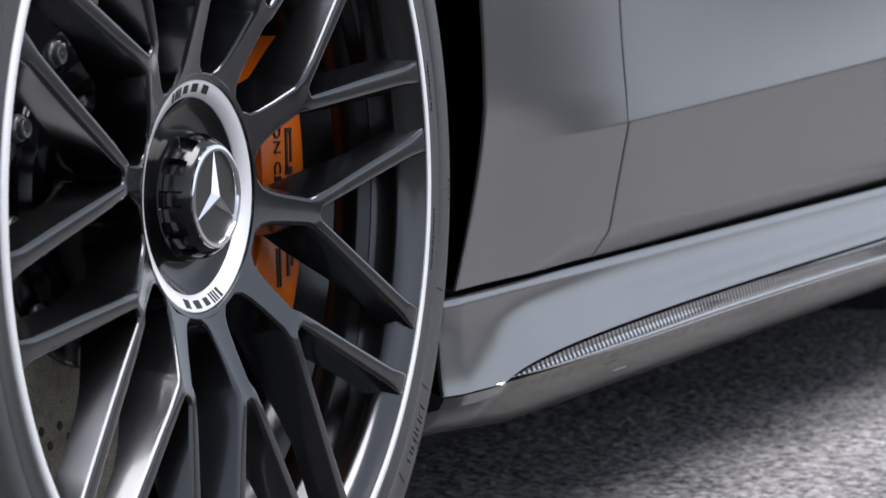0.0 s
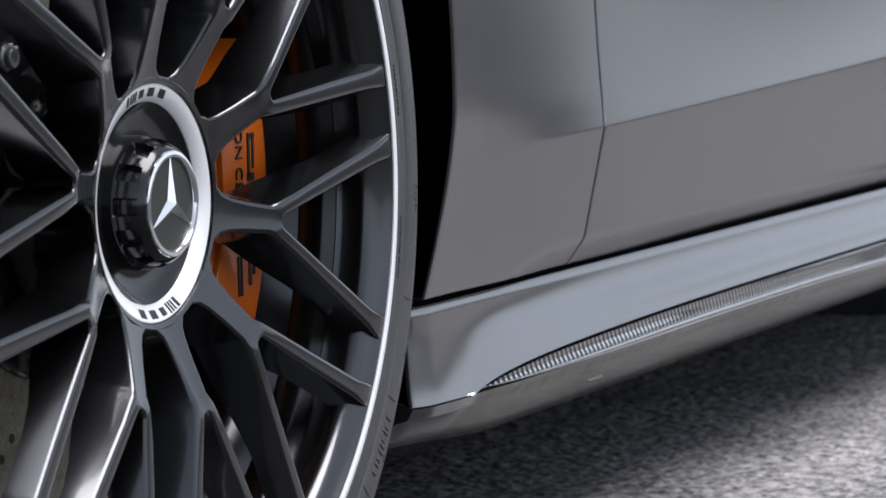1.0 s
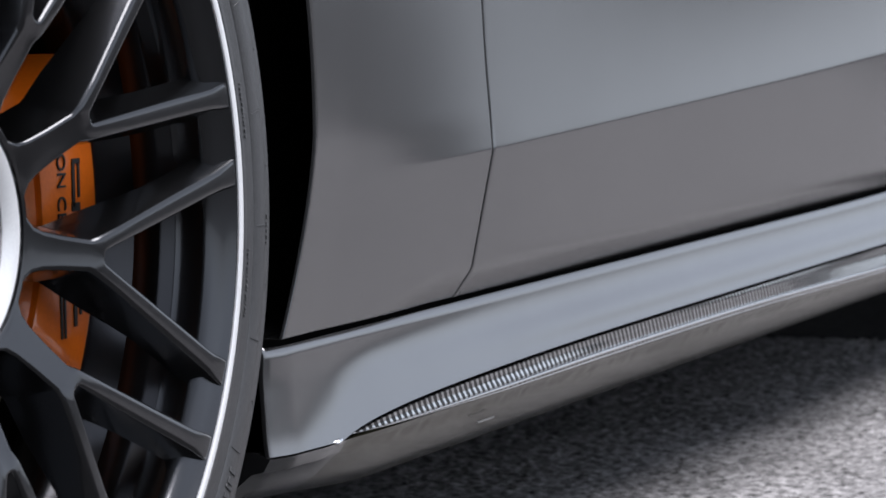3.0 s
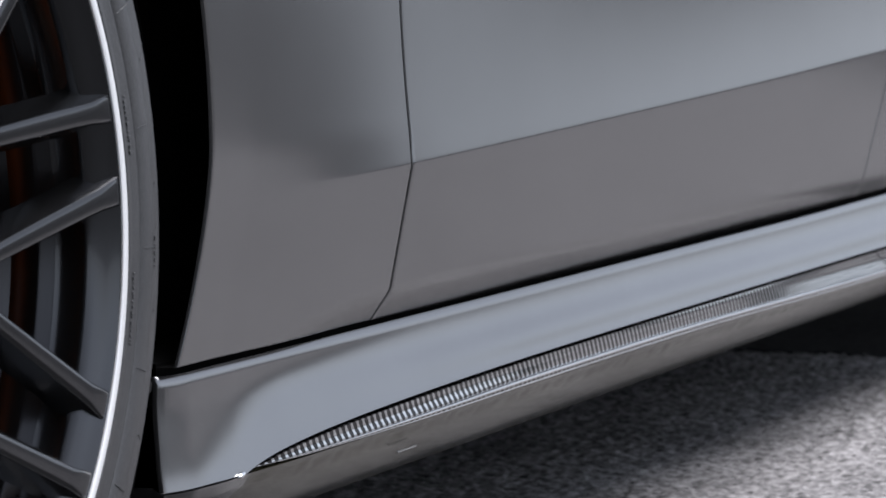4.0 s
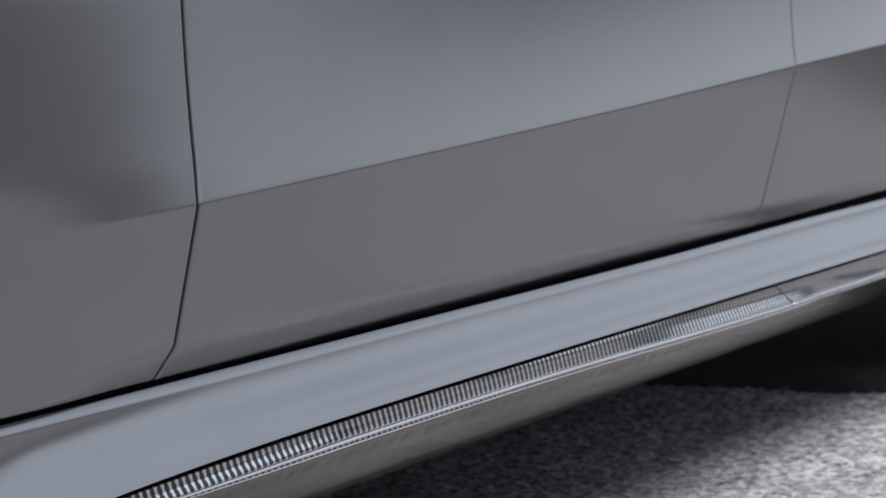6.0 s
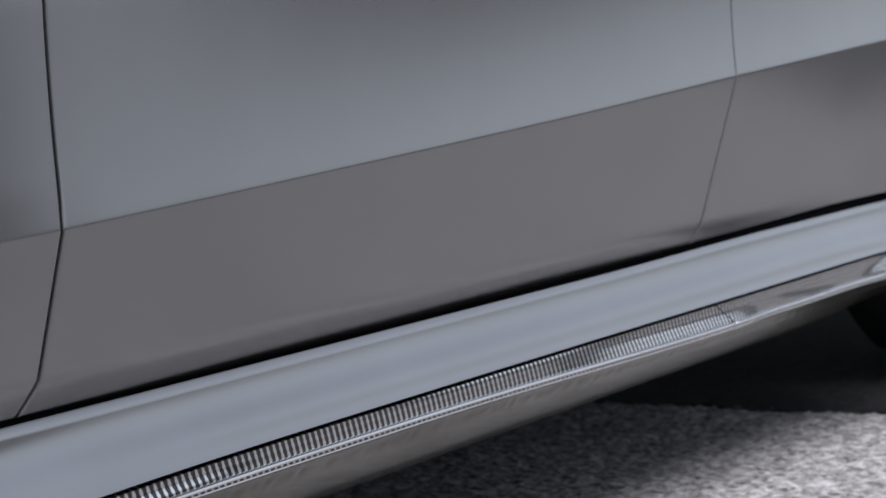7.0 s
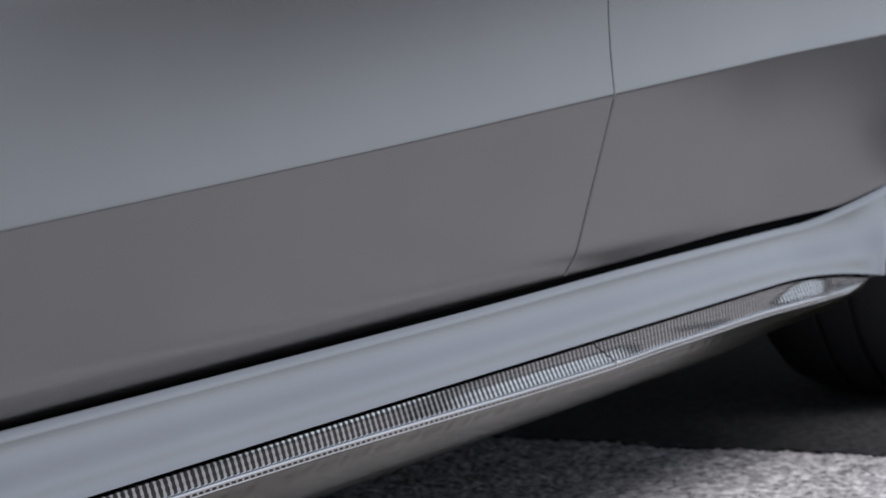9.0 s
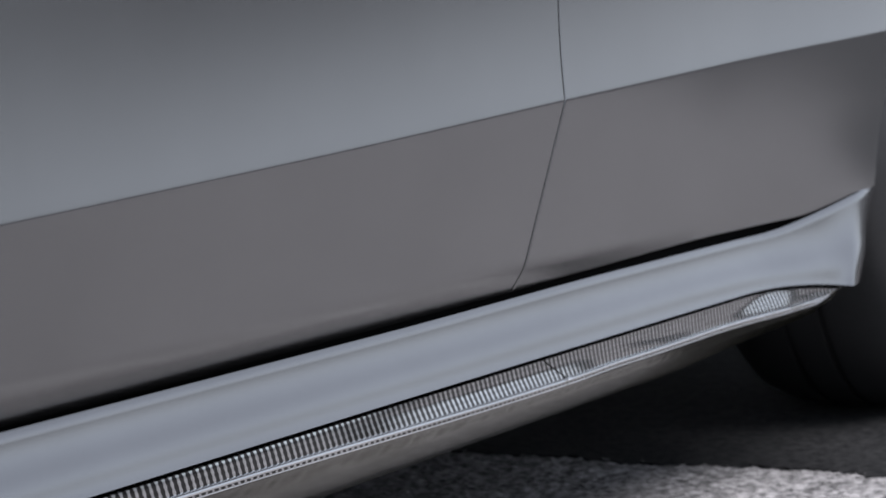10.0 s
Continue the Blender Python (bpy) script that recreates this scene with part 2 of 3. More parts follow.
def side_y(x, z):
    """Depth of the car's side at x along the car and z above the axle."""
    h = z - crease_z(x)
    # the crease is crisp on the doors and dies out on the wing, where the upper side stands nearly upright
    soft = 0.0006 + 0.012 * (1 - step(0.42, 0.66, x)) ** 2
    fall = 0.48 + 0.52 * step(0.50, 1.30, x)
    y = 0.008 + 0.2 * (math.sqrt(h * h + soft * soft) - soft) - 0.015 * h
    if h > 0:
        y -= (1 - fall) * 0.105 * h + fall * (0.070 * h + 0.6 * h * h if h < 0.13 else 0.0091 + 0.6 * (0.0169 + 0.26 * (h - 0.13)) + 0.070 * (h - 0.13) - 0.25 * (h - 0.13) ** 2)
    # the foot of the doors turns in under itself, in a curve that begins on the wing
    low = -0.0765 - 0.024 * (1 - step(0.47, 0.66, x))
    tuck = max(0.0, low - z)
    turn = min(tuck, 0.005)
    y += (100.0 * turn * turn + max(0.0, tuck - 0.005)) * (0.54 - 0.06 * step(0.95, 1.5, x) - 0.38 * step(1.4, 2.5, x))
    # the wing runs into the wheel arch without a crease
    s = step(0.32, 0.77, x)
    arch = 0.0304 - 0.17 * (min(z, 0.03) + 0.06) - 0.07 * max(0.0, z - 0.03) + 0.10 * max(0.0, z - 0.15)
    y = s * y + (1 - s) * arch
    # a flat band follows the edge of the arch
    y -= 0.035 * max(0.0, ARCH + 0.052 - math.hypot(x, z))
    # the rear end swings out to the arch, most at its foot
    return y - 0.024 * step(2.3, 2.88, x) - 0.008 * step(2.5, 2.86, x) * (1 - step(-0.10, 0.02, z))


def bottom_z(x):
    return -0.0986 - 0.0058 * step(0.45, 0.95, x) + 0.0010 * step(1.8, 2.3, x) + 0.0105 * step(1.2, 2.75, x) + 0.022 * step(2.60, 2.92, x)


TOP = 0.33
CREASE_ROWS = (-0.0035, -0.0016, -0.0007, 0.0, 0.0007, 0.0016, 0.0035)


def side_panel(name, x_at, label, n_u=30, lip=0.016):
    """A body panel between two edges x_at(z) -> (front, rear), with rows along its crease."""
    soft = 0.0015
    folds = ((0.0, 0.016), (0.0, soft), (soft * 0.3, soft * 0.35), (soft, 0.0), (soft * 2.0, 0.0))
    us = [(0.0, i, min(f, lip)) for i, f in folds] + [(k / n_u, 0.0, 0.0) for k in range(1, n_u)] + [(1.0, -i, f) for i, f in folds[::-1]]

    def heights(x):
        lo, mid = bottom_z(x), crease_z(x)
        zs = [(lo + i, f) for i, f in folds]
        zs += [(lo + (mid - lo) * (k / 24) ** 1.0, 0.0) for k in range(1, 24)]
        zs = [q for q in zs if q[0] < mid - 0.004]
        zs += [(mid + d, 0.0) for d in CREASE_ROWS]
        zs += [(mid + 0.005 + (TOP - mid - 0.006) * (k / 22) ** 1.4, 0.0) for k in range(1, 23)]
        return zs + [(TOP - i, f) for i, f in folds[::-1]]

    n = len(heights(1.0))
    rows = []
    for u, inset, fold in us:
        row = []
        for j in range(n):
            f, b = x_at(0.0)
            x = f + (b - f) * u
            for _ in range(4):
                hs = heights(x)
                z, fz = hs[min(j, len(hs) - 1)]
                f, b = x_at(z)
                x = f + (b - f) * u + inset
            row.append((x, side_y(x, z) + max(fold, fz), z + HUB_Z))
        rows.append(row)
    return part(name, grid(rows), PAINT, car, label)


car = new("car")
tagged(car, "matte grey luxury saloon with dark forged wheels and carbon sills", "car")


def gap_line(x0, lean=0.0, rake=0.0):
    """The shut line of a door: raked above the crease, leaning below it."""
    return lambda z: x0 - lean * min(0.15, max(0.0, 0.056 - z)) - rake * max(0.0, z - 0.03)


def arch_front(z, r=ARCH):
    return math.sqrt(max(0.0, r * r - z * z))


def sill_top_y0(x):
    return 0.040 - 0.026 * step(2.45, 2.84, x)


GAP1, GAP2 = gap_line(0.692, 0.0, 0.05), gap_line(1.903, 0.145)
side_panel("front_wing", lambda z: (arch_front(z), GAP1(z) - 0.0017), "matte grey front wing behind the wheel arch", 40, 0.003)
side_panel("front_door", lambda z: (GAP1(z) + 0.0017, GAP2(z) - 0.0012), "matte grey front door with a sharp lower crease", 60)
side_panel("rear_door", lambda z: (GAP2(z) + 0.0012, WHEELBASE - arch_front(z, 0.391)), "matte grey rear door with a sharp lower crease", 50)


def gap_shade(x_at, w=0.0013, sunk=0.0022):
    """A dark strip added for the shade between two panels, just below their faces."""
    rows = []
    for k in range(40):
        z = bottom_z(x_at(-0.09)) + 0.002 + (TOP + 0.09) * (k / 39) ** 1.25
        x = x_at(z)
        y = side_y(x, z)
        rows.append([(x - 0.0045, y + 0.006, z + HUB_Z), (x - w, y + sunk, z + HUB_Z), (x + w, y + sunk * 1.25, z + HUB_Z), (x + 0.0045, y + 0.006, z + HUB_Z), (x, y + 0.014, z + HUB_Z)])
    return part("gap_strip", grid(rows, close_v=True), GAP_BLACK, car, "black strip standing in for shade in the shut line")


gap_shade(GAP1)
gap_shade(GAP2, 0.0013, 0.0007)
# dark strip added for the shade between the doors and the sill
rows = []
for k in range(80):
    x = 0.40 + 2.40 * k / 79
    y, z = max(sill_top_y0(x), side_y(x, bottom_z(x)) - 0.004), HUB_Z + bottom_z(x) - 0.003
    rows.append([(x, y + 0.012, z + 0.004), (x, y + 0.012, z - 0.006), (x, y + 0.04, z - 0.006), (x, y + 0.04, z + 0.012)])
part("sill_gap_strip", grid(rows, close_v=True), GAP_BLACK, car, "black strip standing in for shade above the sill")

# block added behind the shut lines so that the gaps stay dark
bm = bmesh.new()
box(bm, (0.45 + 2.78) / 2, 0.13, HUB_Z + 0.10, 2.33, 0.10, 0.52)
part("gap_backing", bm, GAP_BLACK, car, "black block added behind the panel gaps to keep them dark")

# ---- sill ----
SILL_TOP = -0.1035


def flare(x):
    """The rear end swings out to the wheel arch, then rolls in."""
    return -0.03 * step(2.45, 2.84, x)


def sill_slope(x, q):
    """How far the sill's face leans outwards: upright above a swelling that rises from the blade's tip and runs back."""
    edge = 1.12 - 0.82 * step(0.385, 0.56, x) ** 0.7 - 0.14 * step(0.7, 1.3, x)
    upper = 0.08 + 0.20 * step(0.41, 0.80, x)
    swell = step(edge - 0.44, edge + 0.38, q)
    crest = 0.06 * math.exp(-((q - edge - 0.16) / 0.11) ** 2) * (1 - 0.75 * step(0.55, 1.0, x))
    ridge = (0.26 * math.exp(-((q - 0.56) / 0.14) ** 2) - 0.16 * math.exp(-((q - 0.86) / 0.12) ** 2)) * step(2.25, 2.6, x)
    return upper + (0.36 - upper) * swell + crest + ridge - 0.16 * (1 - step(0.05, 0.40, q)) + step(0.6, 1.0, x) * (1 - step(2.3, 2.6, x)) * (0.18 * math.exp(-((q - 0.50) / 0.12) ** 2) - 0.16 * math.exp(-((q - 0.80) / 0.13) ** 2)) + 0.06 * step(0.75, 1.0, q)


def sill_y(x, q):
    """Depth of the sill's face, q from its top edge (0) down to the carbon (1)."""
    n = max(1, round(q * 12))
    lean = sum(sill_slope(x, q * (k + 0.5) / n) for k in range(n)) * q / n * 0.046
    return 0.040 - lean + flare(x) + 1.1 * max(0.0, x - 2.75) ** 2 + 5.0 * max(0.0, x - 2.855) ** 2 + 9.0 * max(0.0, 0.422 - x) ** 2


def carbon_top(x):
    d = max(0.0, x - 0.477)
    return -0.1525 - 0.008 * math.exp(-d / 0.03) - 0.0155 * math.exp(-d / 0.2) - 0.0165 * max(0.0, (x - 2.38) / 0.31) ** 2.5


def carbon_low(x):
    return -0.1757 - 0.0068 * step(1.2, 2.0, x) + 0.0125 * max(0.0, (x - 2.5) / 0.19) ** 2


def carbon_y(x):
    return sill_y(x, 1.0)


def sill_rows():
    rows = []
    xs = [(0.394, 0.004), (0.394, 0.0018), (0.3946, 0.0006), (0.396, 0.0)]
    xs += [(0.396 + 0.003 * k, 0.0) for k in range(1, 70)]
    xs += [(0.606 + 0.03 * k, 0.0) for k in range(0, 67)]
    xs += [(2.59 + 0.005 * k, 0.0) for k in range(1, 59)]
    end = xs[-1][0]
    xs += [(end + 0.005, 0.0012), (end + 0.010, 0.0042), (end + 0.014, 0.0090), (end + 0.0165, 0.0160), (end + 0.0175, 0.026), (end + 0.0175, 0.05)]
    for x, f in xs:
        top = SILL_TOP - 0.001 + 0.0025 * step(1.6, 2.1, x) + 0.033 * step(2.50, 2.90, x)
        row = []
        y0, y1 = sill_y(x, 0.0), carbon_y(x)
        z1 = carbon_top(max(0.47, min(2.69, x - 0.11 * step(2.64, 2.84, x))))
        row += [(x, y0 + 0.025, HUB_Z + top - 0.022), (x, y0 + 0.0055 + f, HUB_Z + top - 0.009), (x, y0 + 0.0040 + f, HUB_Z + top - 0.0012), (x, y0 + 0.0028 + f, HUB_Z + top), (x, y0 + 0.0021 + f, HUB_Z + top - 0.0005), (x, y0 + f, HUB_Z + top - 0.0045)]
        for k in range(1, 19):
            q = k / 18
            row.append((x - 0.11 * q * step(2.64, 2.84, x), sill_y(x, q) + f, HUB_Z + top - 0.0045 + (z1 - top + 0.0045) * q))
        xe = x - 0.11 * step(2.64, 2.84, x)
        row += [(xe, y1 + 0.002 + f, HUB_Z + z1 - 0.001), (xe, y1 + 0.014, HUB_Z + z1 - 0.0015)]
        rows.append(row)
    return rows


part("sill_panel", grid(sill_rows()), PAINT, car, "matte grey hollowed sill panel")


def under_rows(x0, x1):
    """The underside of the sill, below the carbon blade, between two places along the car."""
    rows = []
    n = max(2, round((x1 - x0) / 0.005))
    for x in [x0 + (x1 - x0) * k / n for k in range(n + 1)]:
        inside = step(0.455, 0.50, x) * (1 - step(2.65, 2.72, x))
        y1 = carbon_y(x)
        z1 = carbon_low(min(2.69, max(0.47, x)))
        z1 += (carbon_top(0.47) - 0.0006 - z1) * (1 - step(0.452, 0.478, x))
        low = -0.223 + 0.024 * step(2.35, 2.9, x) + 0.012 * (1 - step(0.40, 0.62, x))
        ripple = 0.0007 * math.sin(x * 210 + 3 * math.sin(x * 31)) * math.sin(x * 67 + 1.0)
        fine = 0.00012 * math.sin(x * 170 + 2.0 + 2 * math.sin(x * 23))
        rows.append([(x, y1 + 0.012, HUB_Z + z1 + 0.003), (x, y1 + 0.0006 + 0.0024 * inside, HUB_Z + z1 - 0.0010), (x, y1 + 0.0022 + 0.0034 * inside, HUB_Z + z1 - 0.004), (x, y1 + 0.0042 + (0.0040 + ripple) * inside, HUB_Z + z1 - 0.0075),
                     (x, y1 + 0.0055 + (0.0037 + fine) * inside, HUB_Z + z1 - 0.0095), (x, y1 + 0.0145, HUB_Z + z1 + (low - z1) * 0.35),
                     (x, y1 + 0.028, HUB_Z + z1 + (low - z1) * 0.68), (x, 0.078, HUB_Z + low), (x, 0.100, HUB_Z + low - 0.001), (x, 0.30, HUB_Z + low + 0.02)])
    return rows


front = under_rows(0.396, 0.487)
front = [[(0.3945, y + 0.09, z) for x, y, z in front[0]], [(0.3945, y + 0.0012, z) for x, y, z in front[0]]] + front
part("sill_foot", grid(front), PAINT, car, "matte grey foot of the sill ahead of the blade")
part("sill_underside", grid(under_rows(0.487, 2.67)), UNDER, car, "glossy olive-grey underside of the sill")

SEAM = 1.925


def blade_tilt(x, q):
    """How far the blade's face leans outwards at q from its top (0) to its foot (1): a fold that runs along it."""
    def band(lo, hi, soft):
        return step(lo - soft, lo + soft, q) * (1 - step(hi - soft, hi + soft, q))

    front = band(0.52 - 0.12 * step(0.65, 0.9, x), 0.88, 0.16) * step(0.47, 0.54, x) * (1 - step(0.72, 1.05, x))
    head = band(-0.3, 0.18, 0.2) * step(1.0, 1.4, x) * (1 - step(1.45, 1.8, x)) * 0.6
    rear = band(0.20 + 0.28 * step(1.35, 1.9, x), 1.3, 0.12) * step(1.35, 1.85, x) * (1 - step(1.85, 2.1, x)) * 0.8
    swirl = band(0.35 + 0.4 * step(2.05, 2.3, x), 0.60 + 0.6 * step(2.05, 2.3, x), 0.16) * step(2.02, 2.14, x) * (1 - step(2.22, 2.36, x)) * 0.6
    tail = band(0.62 - 0.62 * step(2.38, 2.5, x), 0.95, 0.16) * step(2.34, 2.46, x) * (1 - step(2.52, 2.60, x)) + band(0.4, 0.9, 0.2) * step(2.56, 2.62, x) * 0.7
    return 0.02 - 0.08 * step(1.95, 2.08, x) + 0.27 * min(1.4, 1.1 * front + head + rear + swirl + tail)


def blade_face(x, q):
    """Depth of the blade's face behind the sill's foot."""
    lean = sum(blade_tilt(x, q * (k + 0.5) / 8) for k in range(8)) * q / 8
    return 0.0036 - lean * min(0.022, max(0.002, carbon_top(x) - carbon_low(x) - 0.006))


def blade_heights(x):
    """Top and foot of the blade's face."""
    z1 = carbon_low(x) + 0.0012 + 0.0046 * step(0.55, 1.0, x) * (1 - step(2.5, 2.66, x)) + 0.0006
    return max(carbon_top(x) - 0.0036, z1 + 0.0012), z1


def carbon_piece(x0, x1):
    """A length of the carbon blade: a folded face, a bright bead, a narrow strip of weave and a second, finer bead."""
    rows, bead, strip, hem = [], [], [], []
    n = max(8, int((x1 - x0) / 0.010))
    for x, f in edged(x0, x1, n, 0.0004, 0.012):
        y1 = carbon_y(x)
        z0, z1 = blade_heights(x)
        s = min(1, (z0 - z1) / 0.012) * (0.35 + 0.65 * step(0.55, 1.0, x))
        lean = 0.044 * max(0.0, 1 - abs(x - SEAM) / 0.16)
        row = [(x - lean * 0.5, y1 + 0.018, HUB_Z + z0), (x - lean * 0.5, y1 + 0.0055 + f, HUB_Z + z0), (x - lean * 0.5, y1 + 0.0040 + f, HUB_Z + z0 - 0.0005)]
        for k in range(15):
            q = k / 14
            row.append((x + lean * (q - 0.5), y1 + blade_face(x, q) + f, HUB_Z + z0 - 0.0008 - (z0 - z1 - 0.0008) * q))
        e, y, z = row[-1]
        y += f
        row.append((e, y1 + 0.016, z))
        rows.append(row)
        w = 0.0020 * s
        bead.append([(e, y + 0.002, z + 0.0001), (e, y - 0.2 * w, z + 0.1 * w), (e, y - 1.1 * w, z - 0.3 * w), (e, y - 1.7 * w, z - 0.9 * w), (e, y - 1.7 * w, z - 1.4 * w), (e, y - 1.2 * w, z - 1.7 * w), (e, y + 0.004, z - 1.7 * w)])
        strip.append([(e, y + 0.004, z - 1.6 * w), (e, y - 1.2 * w, z - 1.6 * w), (e, y - 1.2 * w, z - 2.5 * w), (e, y + 0.004, z - 2.5 * w)])
        hem.append([(e, y + 0.004, z - 2.45 * w), (e, y - 1.22 * w, z - 2.45 * w), (e, y - 1.55 * w, z - 2.75 * w), (e, y - 1.5 * w, z - 3.0 * w), (e, y + 0.006, z - 3.2 * w)])
    trim = part("carbon_trim", grid(rows), CARBON, car, "glossy carbon-fibre sill blade")
    part("trim_edge", grid(bead), EDGE, trim, "bright gloss lower edge")
    part("trim_strip", grid(strip), CARBON, trim, "narrow strip of carbon weave")
    part("trim_hem", grid(hem), EDGE, trim, "fine bright hem")
    return trim


def trim_seam():
    """The fine dark joint between the two lengths of the blade."""
    y1, (z0, z1), rows = carbon_y(SEAM), blade_heights(SEAM), []
    for k in range(15):
        q = k / 14
        x, y, z = SEAM + 0.044 * (q - 0.5), y1 + blade_face(SEAM, q), HUB_Z + z0 - 0.0008 - (z0 - z1 - 0.0008) * q
        rows.append([(x - 0.0009, y + 0.004, z), (x - 0.0009, y - 0.0004, z), (x + 0.0009, y - 0.0004, z), (x + 0.0009, y + 0.004, z)])
    rows.append([(a + 0.0005, b - 0.0020, c - 0.0012) for a, b, c in rows[-1]])
    rows.append([(a - 0.0010, b + 0.0012, c - 0.0050) for a, b, c in rows[-1]])
    part("trim_seam", grid(rows, close_v=True), GAP_BLACK, car, "fine dark joint in the carbon blade")


trim_seam()
carbon_piece(0.468, SEAM - 0.0002)
carbon_piece(SEAM + 0.0002, 2.69)
bm = bmesh.new()
bmesh.ops.create_uvsphere(bm, u_segments=20, v_segments=12, radius=1.0, matrix=Matrix.Translation((0.470, carbon_y(0.47) - 0.0005, HUB_Z - 0.1755)) @ Matrix.Rotation(radians(-14), 4, "Y") @ Matrix.Diagonal((0.0048, 0.0024, 0.0020, 1)))
part("trim_tip", bm, CHROME, car, "polished tip of the carbon blade")
bm = bmesh.new()
box(bm, 0.739, 0.0384, HUB_Z - 0.1975, 0.032, 0.0012, 0.0010, None)
part("jack_cover_edge", bm, BOLT, car, "bright edge of the jacking-point cover", smooth=False)

# ---- wheel ----
A0, FORKS, DELTA = radians(-9.0), 10, radians(13.0)


def face_y(r):
    """Depth of the spokes' faces over the radius: dished towards the hub."""
    pts = ((0.0, 0.034), (0.066, 0.033), (0.118, 0.0145), (0.128, 0.0105), (0.20, 0.0060), (0.272, 0.0012), (0.4, 0.0015))
    for (r0, y0), (r1, y1) in zip(pts, pts[1:]):
        if r <= r1:
            return y0 + (y1 - y0) * (r - r0) / (r1 - r0)
    return pts[-1][1]


FILLET = (0.0, 0.0, 0.0, 0.0, 0.0, 0.0, 0.0, 0.0005, 0.0034)


def spoke_mesh():
    bm = bmesh.new()
    at = {}

    def v(u, w):
        key = (round(u, 5), round(w, 5))
        if key not in at:
            hollow = 0.0011 if abs(w) < 1e-6 and u < 0.12 else 0.0
            at[key] = bm.verts.new((u, face_y(math.hypot(u, w)) + hollow, w))
        return at[key]

    neck = ((0.0718, 0.0215), (0.0750, 0.0168), (0.0795, 0.0128), (0.0865, 0.0108), (0.099, 0.0095), (0.1185, 0.0086))
    for (u0, w0), (u1, w1) in zip(neck, neck[1:]):
        bm.faces.new((v(u0, -w0), v(u1, -w1), v(u1, 0), v(u0, 0)))
        bm.faces.new((v(u0, 0), v(u1, 0), v(u1, w1), v(u0, w0)))
    tip_u, tip_w = 0.2715 * math.cos(DELTA), 0.2715 * math.sin(DELTA)
    for s in (1, -1):
        outer = [(0.1185, 0.0086), (0.1205, 0.0092), (0.1225, 0.0100), (0.1245, 0.0109)] + [(0.1245 + (tip_u - 0.0015 - 0.1245) * k / 8, 0.0109 + (tip_w + 0.0052 - 0.0109) * k / 8 + FILLET[k]) for k in range(1, 9)]
        inner = [(0.1296, 0.0), (0.1298, 0.0020), (0.1308, 0.0035), (0.1335, 0.0047)] + [(0.1335 + (tip_u + 0.003 - 0.1335) * k / 8, 0.0047 + (tip_w - 0.0052 - 0.0047) * k / 8 - FILLET[k]) for k in range(1, 9)]
        bm.faces.new((v(0.1185, 0), v(0.1185, s * 0.0086), v(0.1296, 0)))
        for k in range(len(outer) - 1):
            (a, b), (c, d) = outer[k], outer[k + 1]
            (e, f), (g, h) = inner[k], inner[k + 1]
            bm.faces.new((v(a, s * b), v(c, s * d), v(g, s * h), v(e, s * f)))
    rim_edges = [e for e in bm.edges if len(e.link_faces) == 1]
    # the flanks slope: the back is wider than the face
    away = {}
    for e in rim_edges:
        p, q = e.verts
        mid = e.link_faces[0].calc_center_median()
        t = q.co - p.co
        nrm = Vector((t.z, 0, -t.x)).normalized()
        if nrm.dot((p.co + q.co) / 2 - mid) < 0:
            nrm = -nrm
        for w in (p, q):
            away[(round(w.co.x, 5), round(w.co.z, 5))] = away.get((round(w.co.x, 5), round(w.co.z, 5)), Vector()) + nrm
    r = bmesh.ops.extrude_face_region(bm, geom=list(bm.faces))
    back = [q for q in r["geom"] if isinstance(q, bmesh.types.BMVert)]
    for q in back:
        rr = math.hypot(q.co.x, q.co.z)
        o = away.get((round(q.co.x, 5), round(q.co.z, 5)))
        q.co.y += 0.040 if rr < 0.09 else 0.034 - 0.0160 * step(0.125, 0.205, rr)
        if o is not None and o.length > 0 and rr < 0.262:
            o = o.normalized()
            k = 0.004 if rr < 0.085 else 0.0074
            if abs(q.co.z) < 0.0052 and rr > 0.12:
                k = 0.0022
            q.co.x += o.x * k
            q.co.z += o.z * k
    bmesh.ops.recalc_face_normals(bm, faces=bm.faces)
    bmesh.ops.bevel(bm, geom=[e for e in rim_edges if e.is_valid and max(abs(w.co.x) for w in e.verts) > 0.0722], offset=0.0026, segments=4, profile=0.55, clamp_overlap=True, affect="EDGES")
    return bm


def nut_wobble(r, y, a):
    if 0.0245 < y < 0.0375:
        q = (a / (2 * math.pi) * 12 + 0.3) % 1.0
        if q < 0.5:
            return r - 0.0045
    return r


def star_mesh():
    """A raised three-pointed star: a ridge along each arm."""
    bm = bmesh.new()
    c = bm.verts.new((0, -0.0035, 0))
    ring = []
    for k in range(3):
        a = math.pi / 2 + k * 2 * math.pi / 3
        ring.append(bm.verts.new((0.0288 * math.cos(a), 0, 0.0288 * math.sin(a))))
        b = a + math.pi / 3
        ring.append(bm.verts.new((0.0052 * math.cos(b), 0, 0.0052 * math.sin(b))))
    for k in range(6):
        bm.faces.new((c, ring[k], ring[(k + 1) % 6]))
    bm.faces.new(ring[::-1])
    return bm


